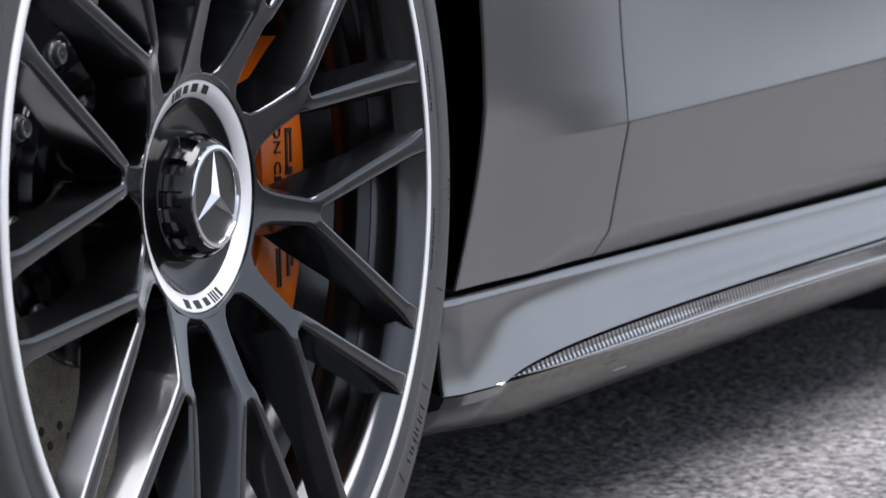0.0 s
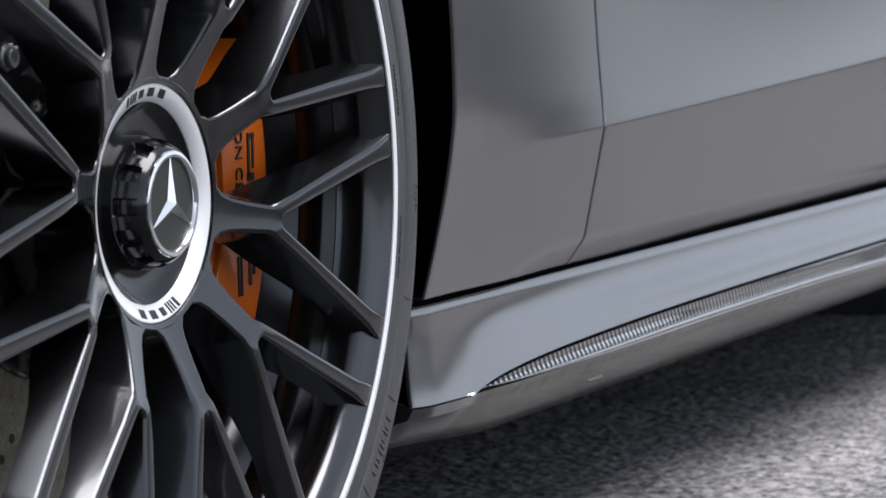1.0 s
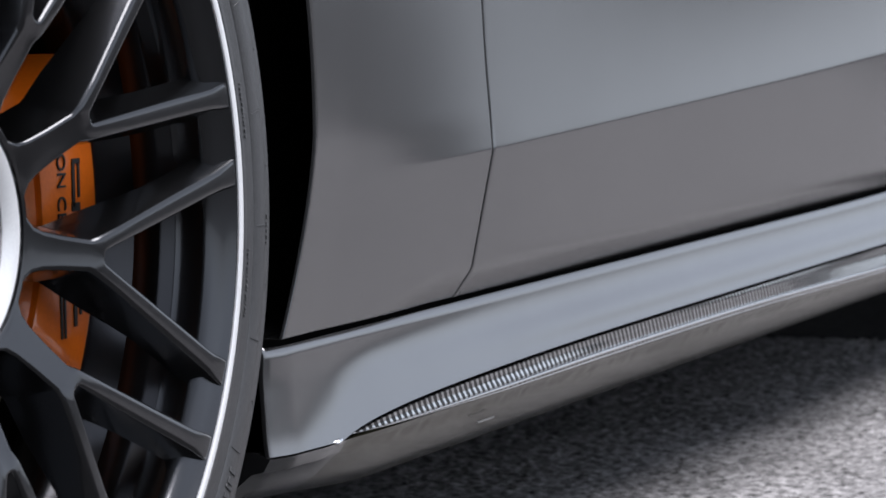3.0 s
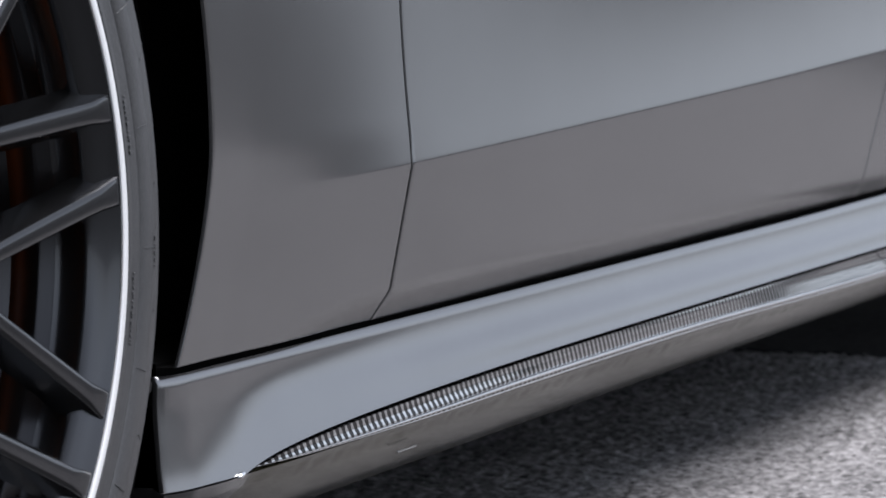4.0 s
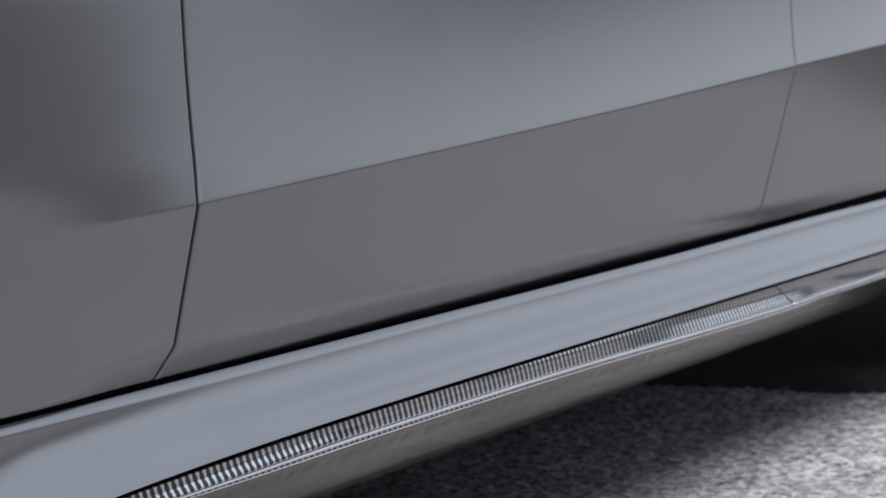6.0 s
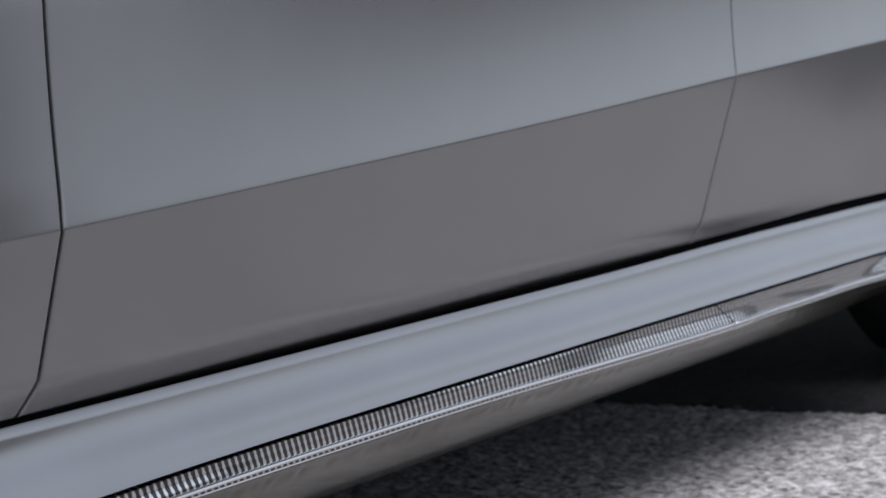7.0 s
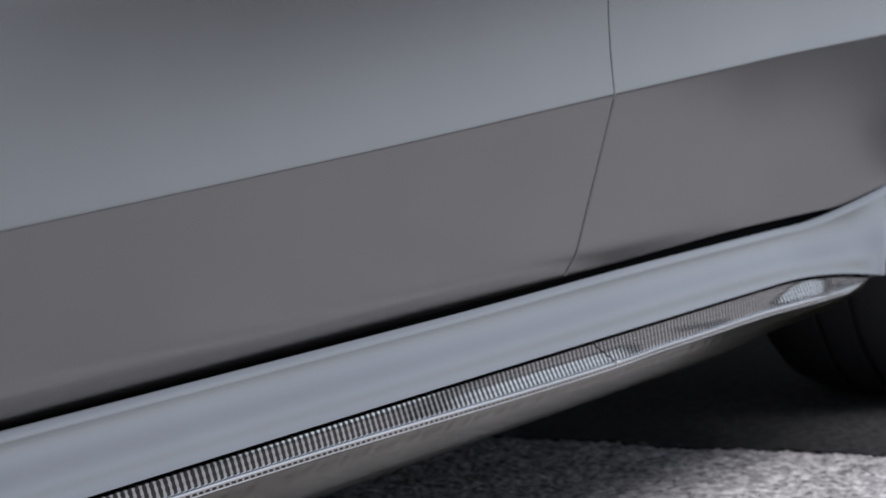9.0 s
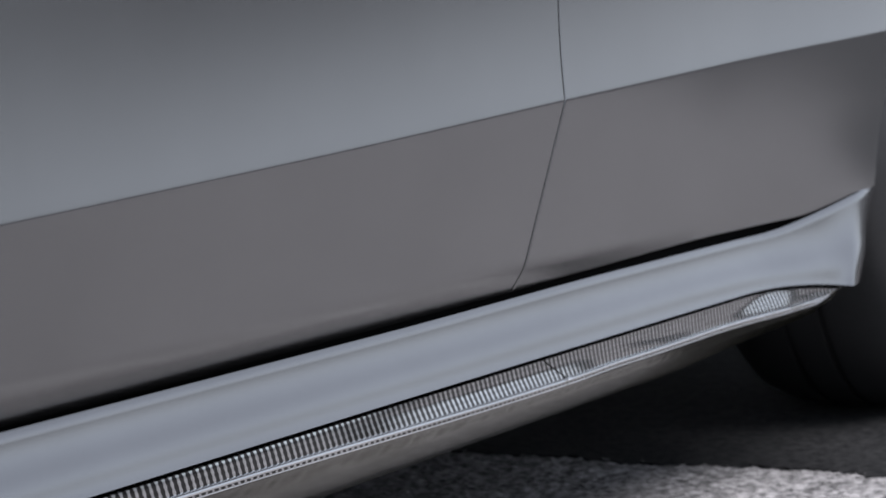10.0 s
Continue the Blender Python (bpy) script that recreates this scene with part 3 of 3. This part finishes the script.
def build_wheel(at, front=True):
    wheel = new("wheel")
    wheel.parent = car
    wheel.matrix_basis = at
    tagged(wheel, "dark graphite forged wheel with ten Y-spokes and a bright rim edge")
    # rim barrel and bright outer lip
    part("barrel", lathe([(0.2640, 0.0300), (0.2610, 0.0310), (0.2588, 0.0325),
                          (0.2580, 0.0345), (0.2520, 0.0415), (0.2508, 0.0440), (0.2490, 0.0600), (0.2440, 0.0640), (0.2330, 0.074), (0.2290, 0.084), (0.2290, 0.19), (0.250, 0.23), (0.272, 0.24),
                          (0.272, 0.245), (0.245, 0.238), (0.2235, 0.195), (0.2235, 0.11)], 160), BARREL, wheel, "satin graphite rim barrel")
    part("rim_flange", lathe([(0.2728, 0.0012), (0.2720, 0.0012), (0.2712, 0.0018), (0.2690, 0.0042), (0.2650, 0.0068), (0.2595, 0.0100), (0.2574, 0.0132), (0.2566, 0.0180), (0.2562, 0.0300), (0.2540, 0.0340)], 160), RIM, wheel, "satin graphite rim flange")
    part("rim_lip", lathe([(0.2724, 0.0020), (0.2724, 0.0002), (0.2731, -0.0003), (0.2772, -0.0003), (0.2782, 0.0002), (0.2788, 0.0010), (0.2790, 0.0020), (0.2790, 0.012)], 192), LIP, wheel, "bright machined rim edge")
    part("tyre", lathe([(0.2700, 0.014), (0.2792, 0.0080), (0.2793, 0.0016), (0.2806, 0.0007), (0.2835, 0.0009), (0.2850, 0.0014), (0.2900, 0.0006), (0.2935, 0.0012), (0.2950, 0.0003), (0.3080, 0.0006), (0.3110, 0.0022), (0.3180, 0.0040), (0.3270, 0.0085), (0.3290, 0.0085), (0.3380, 0.0160),
                               (0.3480, 0.0270), (0.3550, 0.0390), (0.3600, 0.0540), (0.3640, 0.0800), (0.3648, 0.1000), (0.3590, 0.1005), (0.3590, 0.1090), (0.3649, 0.1095), (0.3649, 0.1450), (0.3590, 0.1455), (0.3590, 0.1540), (0.3648, 0.1545),
                               (0.3640, 0.175), (0.3600, 0.2000), (0.3500, 0.2240), (0.3300, 0.2420), (0.3000, 0.2500), (0.2720, 0.2450)], 240), RUBBER, wheel, "black low-profile tyre")
    spoke = part("spoke", spoke_mesh(), RIM, wheel, at=Matrix.Rotation(-A0, 4, "Y"))
    for k in range(1, FORKS):
        again(spoke, Matrix.Rotation(-A0 - k * 2 * math.pi / FORKS, 4, "Y"))
    part("hub", lathe([(0.0, 0.046), (0.0600, 0.046), (0.0605, 0.0385), (0.0716, 0.0360), (0.0719, 0.0322), (0.0724, 0.0308), (0.0748, 0.0300), (0.0758, 0.0304), (0.0764, 0.0330), (0.0766, 0.09), (0.0, 0.09)], 128), RIM, wheel)
    part("hub_ring", lathe([(0.0610, 0.0440), (0.0606, 0.0372), (0.0612, 0.0364), (0.0700, 0.0322), (0.0710, 0.0322), (0.0716, 0.0327), (0.0717, 0.0360)], 160), LIP, wheel, "bright aluminium ring with dark marks round the hub")
    part("hub_dish", lathe([(0.0608, 0.0378), (0.0560, 0.0420), (0.0500, 0.0445), (0.0430, 0.0452), (0.0405, 0.0452)], 128), SATIN, wheel, "black dished centre")
    nut = part("centre_nut", lathe([(0.0405, 0.0470), (0.0405, 0.0400), (0.0398, 0.0382), (0.0394, 0.0372), (0.0392, 0.0365), (0.0385, 0.0300), (0.0362, 0.0255), (0.0356, 0.0243), (0.0340, 0.0222), (0.0325, 0.0208), (0.0318, 0.0204)], 240, wobble=nut_wobble), SATIN, wheel, "black castellated centre nut")
    part("emblem_disc", lathe([(0.0, 0.0212), (0.0285, 0.0212), (0.0290, 0.026)], 96), EMBLEM, wheel)
    part("emblem_ring", lathe([(0.0273, 0.0225), (0.0275, 0.0200), (0.0282, 0.0190), (0.0306, 0.0188), (0.0316, 0.0194), (0.0320, 0.0210)], 128), CHROME, wheel, "chrome ring")
    part("star", star_mesh(), CHROME, wheel, "chrome three-pointed star", smooth=False, at=Matrix.Translation((0, 0.0209, 0)))
    return wheel


WHEEL = build_wheel(pose(0, 0, HUB_Z))


def tyre_marks():
    """Raised unreadable marks, small and large, and fine radial moulding lines on the tyre's side."""
    rng = random.Random(4)

    def bar(a, r, y, tall, wide, tilt, thick=0.0007):
        bm = bmesh.new()
        box(bm, 0, 0, 0, tall, thick, wide)
        bmesh.ops.bevel(bm, geom=list(bm.edges), offset=0.0002, segments=1, affect="EDGES")
        m = Matrix.Rotation(-radians(a), 4, "Y") @ Matrix.Translation((r, y, 0)) @ Matrix.Rotation(tilt, 4, "Z")
        part("raised_mark", bm, RUBBER, WHEEL, at=m, smooth=False)

    # two rows of marks: small ones by the rim, larger ones by the shoulder
    for a0, count, r, y, tall, wide, tilt in ((-14, 16, 0.2870, 0.0009, 0.0030, 0.0022, 0.10), (8, 12, 0.2870, 0.0009, 0.0030, 0.0022, 0.10), (24, 8, 0.3140, 0.0026, 0.0050, 0.0030, 0.30),
                                              (-5, 5, 0.3140, 0.0026, 0.0050, 0.0030, 0.30), (-40, 9, 0.3040, 0.0002, 0.0085, 0.0042, 0.0), (-56, 8, 0.3040, 0.0002, 0.0085, 0.0042, 0.0)):
        a = a0
        for k in range(count):
            w = wide * rng.choice((0.5, 0.8, 1.0))
            bar(a, r, y, tall * rng.choice((0.7, 1.0)), w, tilt)
            a += math.degrees((w + wide * 0.55) / r)
    for k in range(22):
        bar(-70 + 6.7 * k, 0.3195 if k % 2 else 0.3015, 0.0047 if k % 2 else 0.0001, 0.0130, 0.0006, 0.42 if k % 2 else 0.0, 0.0005)


def ring_marks():
    """Dark marks on the hub ring: four slanted strokes and three blocks, twice."""
    for turn in (0, 180):
        for da, w, t in ((24.0, 0.0022, 0.0074), (20.5, 0.0012, 0.0074), (18.0, 0.0012, 0.0074), (15.5, 0.0012, 0.0074), (9.5, 0.0052, 0.0056), (-0.5, 0.0072, 0.0056), (-12.0, 0.0068, 0.0056)):
            bm = bmesh.new()
            vs = box(bm, 0, 0, 0, t, 0.0008, w)
            for q in vs:
                q.co.z += 0.25 * q.co.x
            a = radians(-91 + da + turn)
            r = 0.0664
            y = 0.0364 + (0.0322 - 0.0364) * (r - 0.0612) / 0.0088
            m = Matrix.Rotation(-a, 4, "Y") @ Matrix.Translation((r, y, 0)) @ Matrix.Rotation(radians(-25.5), 4, "Z")
            part("ring_mark", bm, INK, WHEEL, at=m, smooth=False)


ring_marks()
tyre_marks()

# ---- brake ----
disc = part("brake_disc", lathe([(0.098, 0.1125), (0.098, 0.110), (0.2045, 0.110), (0.2055, 0.111), (0.2055, 0.146), (0.098, 0.146)], 160), CERAMIC, car, "crazed carbon-ceramic brake disc", at=pose(0, 0, HUB_Z))
part("disc_bell", lathe([(0.0, 0.094), (0.080, 0.094), (0.088, 0.097), (0.092, 0.104), (0.1045, 0.106), (0.1075, 0.108), (0.1080, 0.1105)], 96), SATIN, disc, "black disc bell")
bolt = None
for k in range(10):
    a = radians(116.2 + 36 * k)
    m = Matrix.Translation((0.0985 * math.cos(a), 0.104, 0.0985 * math.sin(a)))
    if bolt is None:
        bolt = part("bolt", lathe([(0.0, -0.002), (0.0028, -0.002), (0.0030, -0.0045), (0.0055, -0.0050), (0.0062, -0.0040), (0.0064, -0.0012), (0.0078, -0.0010), (0.0084, -0.0002), (0.0088, 0.0006), (0.0089, 0.003)], 24), BOLT, disc, "zinc-plated bolt", at=m)
    else:
        again(bolt, m)
# proud black discs stand in for the shade inside the drilled holes
hole = None
for k in range(90):
    a = k * 2.39996
    r = 0.114 + 0.084 * ((k * 7) % 30) / 30
    m = Matrix.Translation((r * math.cos(a), 0.1103, r * math.sin(a)))
    if hole is None:
        hole = part("hole_disc", lathe([(0.0, -0.0006), (0.0030, -0.0006), (0.0033, 0.0004)], 14), INK, disc, "dark disc in place of a drilled hole", at=m)
    else:
        again(hole, m)
# white printed marks on the bell, plain bars
for r, a, w, h in ((0.1045, 113.0, 0.0045, 0.0014), (0.1010, 111.5, 0.0080, 0.0022), (0.1000, 148.5, 0.0030, 0.0022), (0.1000, 145.5, 0.0060, 0.0022), (0.0955, 145.0, 0.0050, 0.0022)):
    bm = bmesh.new()
    box(bm, 0, 0, 0, w, 0.0005, h)
    part("printed_mark", bm, WHITE, disc, "white printed mark", smooth=False, at=Matrix.Translation((r * math.cos(radians(a)), 0.1035, r * math.sin(radians(a)))) @ Matrix.Rotation(-radians(a - 90) if a > 130 else 0.0, 4, "Y"))


def caliper_block(name, a0, a1, r0, r1, y0, y1, mat, parent, label="", n=24, round_=0.004, groove=False):
    rows = []
    prof = [(r0, y1), (r0, y0 + round_), (r0 + round_ * 0.3, y0 + round_ * 0.3), (r0 + round_, y0)]
    if groove:
        prof = [(r0, y1), (r0, y0 + 0.011), (r0 + 0.0012, y0 + 0.0085), (r0 + 0.0055, y0 + 0.0035), (r0 + 0.0066, y0 + 0.0065), (r0 + 0.0074, y0 + 0.0065), (r0 + 0.0082, y0 + 0.0008), (r0 + 0.0095, y0)]
    prof += [(r1 - round_ * 2, y0), (r1 - round_ * 0.6, y0 + round_ * 0.6), (r1, y0 + round_ * 2), (r1, y1)]
    for k in range(n + 1):
        a = radians(a0 + (a1 - a0) * k / n)
        e = round_ if k in (0, n) else 0
        rows.append([(r * math.cos(a), y + e, r * math.sin(a)) for r, y in prof])
    bm = grid(rows, close_v=True)
    for row in (0, n):
        bm.verts.ensure_lookup_table()
        bm.faces.new([bm.verts[row * len(prof) + j] for j in range(len(prof))])
    return part(name, bm, mat, parent, label)


caliper = caliper_block("brake_caliper", -29, 26, 0.138, 0.2125, 0.062, 0.10, ORANGE, car, "bronze-orange painted brake caliper", groove=True)
caliper.matrix_basis = pose(0, 0, HUB_Z)
for a0, a1 in ((19.0, 20.2), (21.4, 22.4), (23.4, 24.4)):
    caliper_block("caliper_rib", a0, a1, 0.15, 0.2095, 0.0595, 0.07, ORANGE, caliper, n=3, round_=0.0015)


def lettering(text, size, mat, parent, at, name="lettering", label=""):
    cu = bpy.data.curves.new(name, "FONT")
    cu.body, cu.size, cu.extrude = text, size, 0.0004
    cu.align_x, cu.align_y = "CENTER", "CENTER"
    tmp = new("tmp_text", cu)
    me = bpy.data.meshes.new_from_object(tmp.evaluated_get(bpy.context.evaluated_depsgraph_get()))
    bpy.data.objects.remove(tmp)
    me.materials.clear()
    me.materials.append(mat)
    ob = new(name, me)
    ob.parent = parent
    ob.matrix_basis = at
    return tagged(ob, label)


# words run downwards on the caliper's face
face = Matrix(((0, 1, 0, 0), (0, 0, -1, 0), (-1, 0, 0, 0), (0, 0, 0, 1)))
lettering("CARBON CERAMIC", 0.0133, INK, caliper, Matrix.Translation((0.1655, 0.0612, 0.0125)) @ face, label="black lettering")

for x, z, w, h in ((0.1800, 0.0165, 0.0030, 0.026), (0.1860, 0.0195, 0.0022, 0.021), (0.1832, 0.0305, 0.009, 0.003), (0.1825, 0.0035, 0.0090, 0.0050), (0.1850, -0.0060, 0.0090, 0.0050),
                   (0.1630, -0.060, 0.0020, 0.026), (0.1670, -0.060, 0.0020, 0.026), (0.1790, -0.0565, 0.0034, 0.021), (0.1850, -0.0530, 0.0022, 0.015)):
    bm = bmesh.new()
    box(bm, x, 0.0616, z, w, 0.0010, h)
    part("caliper_mark", bm, INK, caliper, "black printed mark", smooth=False)

# black plate added over the disc's upper front, which is darker
upper_plate = caliper_block("disc_plate", 97, 168, 0.1075, 0.208, 0.1030, 0.1095, BLACK, car, "black plate over the upper brake disc")
upper_plate.matrix_basis = pose(0, 0, HUB_Z)

# ---- wheel housings, tyres behind, floor ----
for x, w in ((0.0, 0.0), (WHEELBASE, 0.0)):
    rows = []
    for k in range(41):
        a = radians(-25 + 230 * k / 40)
        rows.append([(x + r * math.cos(a), y, HUB_Z + r * math.sin(a)) for r, y in ((ARCH + 0.004, 0.055), (ARCH + 0.012, 0.075), (ARCH + 0.012, 0.34), (0.10, 0.345))])
    part("wheel_liner", grid(rows), BLACK, car, "black wheel-arch liner")
# plates added behind the brakes to block light from under the car
part("light_baffle", lathe([(0.03, 0.165), (0.20, 0.165), (0.219, 0.150), (0.2195, 0.175), (0.03, 0.18)], 96), BLACK, car, "black plate behind the brake, added to block light", at=pose(0, 0, HUB_Z))
part("light_baffle", lathe([(0.03, 0.165), (0.20, 0.165), (0.219, 0.150), (0.2195, 0.175), (0.03, 0.18)], 96), BLACK, car, "black plate behind the brake, added to block light", at=pose(WHEELBASE, 0, HUB_Z))
bm = bmesh.new()
box(bm, 1.7, MID, HUB_Z - 0.19, 4.6, 1.5, 0.05)
part("floor_pan", bm, BLACK, car, "black underbody")

copy_thing(WHEEL, pose(WHEELBASE, 0.0, HUB_Z))
for x in (0.0, WHEELBASE):
    copy_thing(WHEEL, Matrix.Translation((x, 2 * MID, HUB_Z)) @ Matrix.Rotation(math.pi, 4, "Z"))


# ---- upper body and far side, plain ----
def body_width(x):
    return 0.968 - 0.16 * step(0.2, -0.88, x) ** 2 - 0.10 * step(3.5, 4.35, x) ** 2


def loft(xs, profile):
    return grid([[(x, MID + s * 1.0, z) for s, z in profile(x)] for x in xs])


def deck_z(x):
    return HUB_Z + 0.30 + 0.30 * step(-0.95, 0.55, x) - 0.02 * step(3.2, 4.3, x)


xs = [-0.86, -0.8, -0.7, -0.5, -0.2, 0.2, 0.6, 1.0, 1.4, 1.8, 2.2, 2.6, 3.0, 3.4, 3.8, 4.1, 4.3, 4.38]


def shoulder(x):
    w, z0, z1 = body_width(x), HUB_Z + TOP - 0.002, deck_z(x)
    half = [(w, z0), (w - 0.005, z0 + (z1 - z0) * 0.5), (w - 0.03, z1 - 0.03), (w - 0.10, z1 + 0.01), (0, z1 + 0.05)]
    return [(-a, b) for a, b in half] + [(a, b) for a, b in half[::-1][1:]]


part("upper_body", loft(xs, shoulder), PAINT, car, "matte grey bonnet, shoulders and boot")


def cabin(x):
    h = 0.44 * step(0.55, 1.35, x) * (1 - step(2.75, 3.95, x) ** 1.2)
    z0 = deck_z(x) + 0.0
    half = [(0.86, z0), (0.80, z0 + h * 0.45), (0.68, z0 + h * 0.88)]
    return [(-a, b) for a, b in half] + [(a, b) for a, b in half[::-1]]


def roof(x):
    h = 0.44 * step(0.55, 1.35, x) * (1 - step(2.75, 3.95, x) ** 1.2)
    z0 = deck_z(x) + h * 0.88 + 0.004
    half = [(0.69, z0), (0.60, z0 + h * 0.10), (0.3, z0 + h * 0.15), (0, z0 + h * 0.16)]
    return [(-a, b) for a, b in half] + [(a, b) for a, b in half[::-1][1:]]


cx = [0.5 + 0.1 * k for k in range(36)]
part("glasshouse", loft(cx, cabin), GLASS, car, "dark tinted side windows")
part("roof", loft([1.15 + 0.1 * k for k in range(19)], roof), PAINT, car)
for name, x0, x1 in (("front_bumper", -0.86, -ARCH), ("rear_bumper", WHEELBASE + ARCH, 4.38)):
    n = 8
    rows = []
    for k in range(n + 1):
        x = x0 + (x1 - x0) * k / n
        w = body_width(x)
        half = [(w - 0.06, HUB_Z - 0.2), (w - 0.02, HUB_Z - 0.05), (w, HUB_Z + 0.15), (w, HUB_Z + TOP)]
        rows.append([(x, MID - a, b) for a, b in half[::-1]] + [(x, MID + a, b) for a, b in half])
    bm = grid(rows)
    bm.verts.ensure_lookup_table()
    e = 0 if x0 < 0 else n
    bm.faces.new([bm.verts[e * 8 + j] for j in range(8)])
    part(name, bm, PAINT, car)
rows = []
for x in (ARCH, 0.9, 1.6, 2.3, WHEELBASE - ARCH):
    rows.append([(x, MID + a, HUB_Z + b) for a, b in ((0.86, -0.21), (0.93, -0.17), (0.93, -0.1), (0.96, 0.02), (0.95, 0.14), (0.966, TOP))])
part("far_side", grid(rows), PAINT, car)
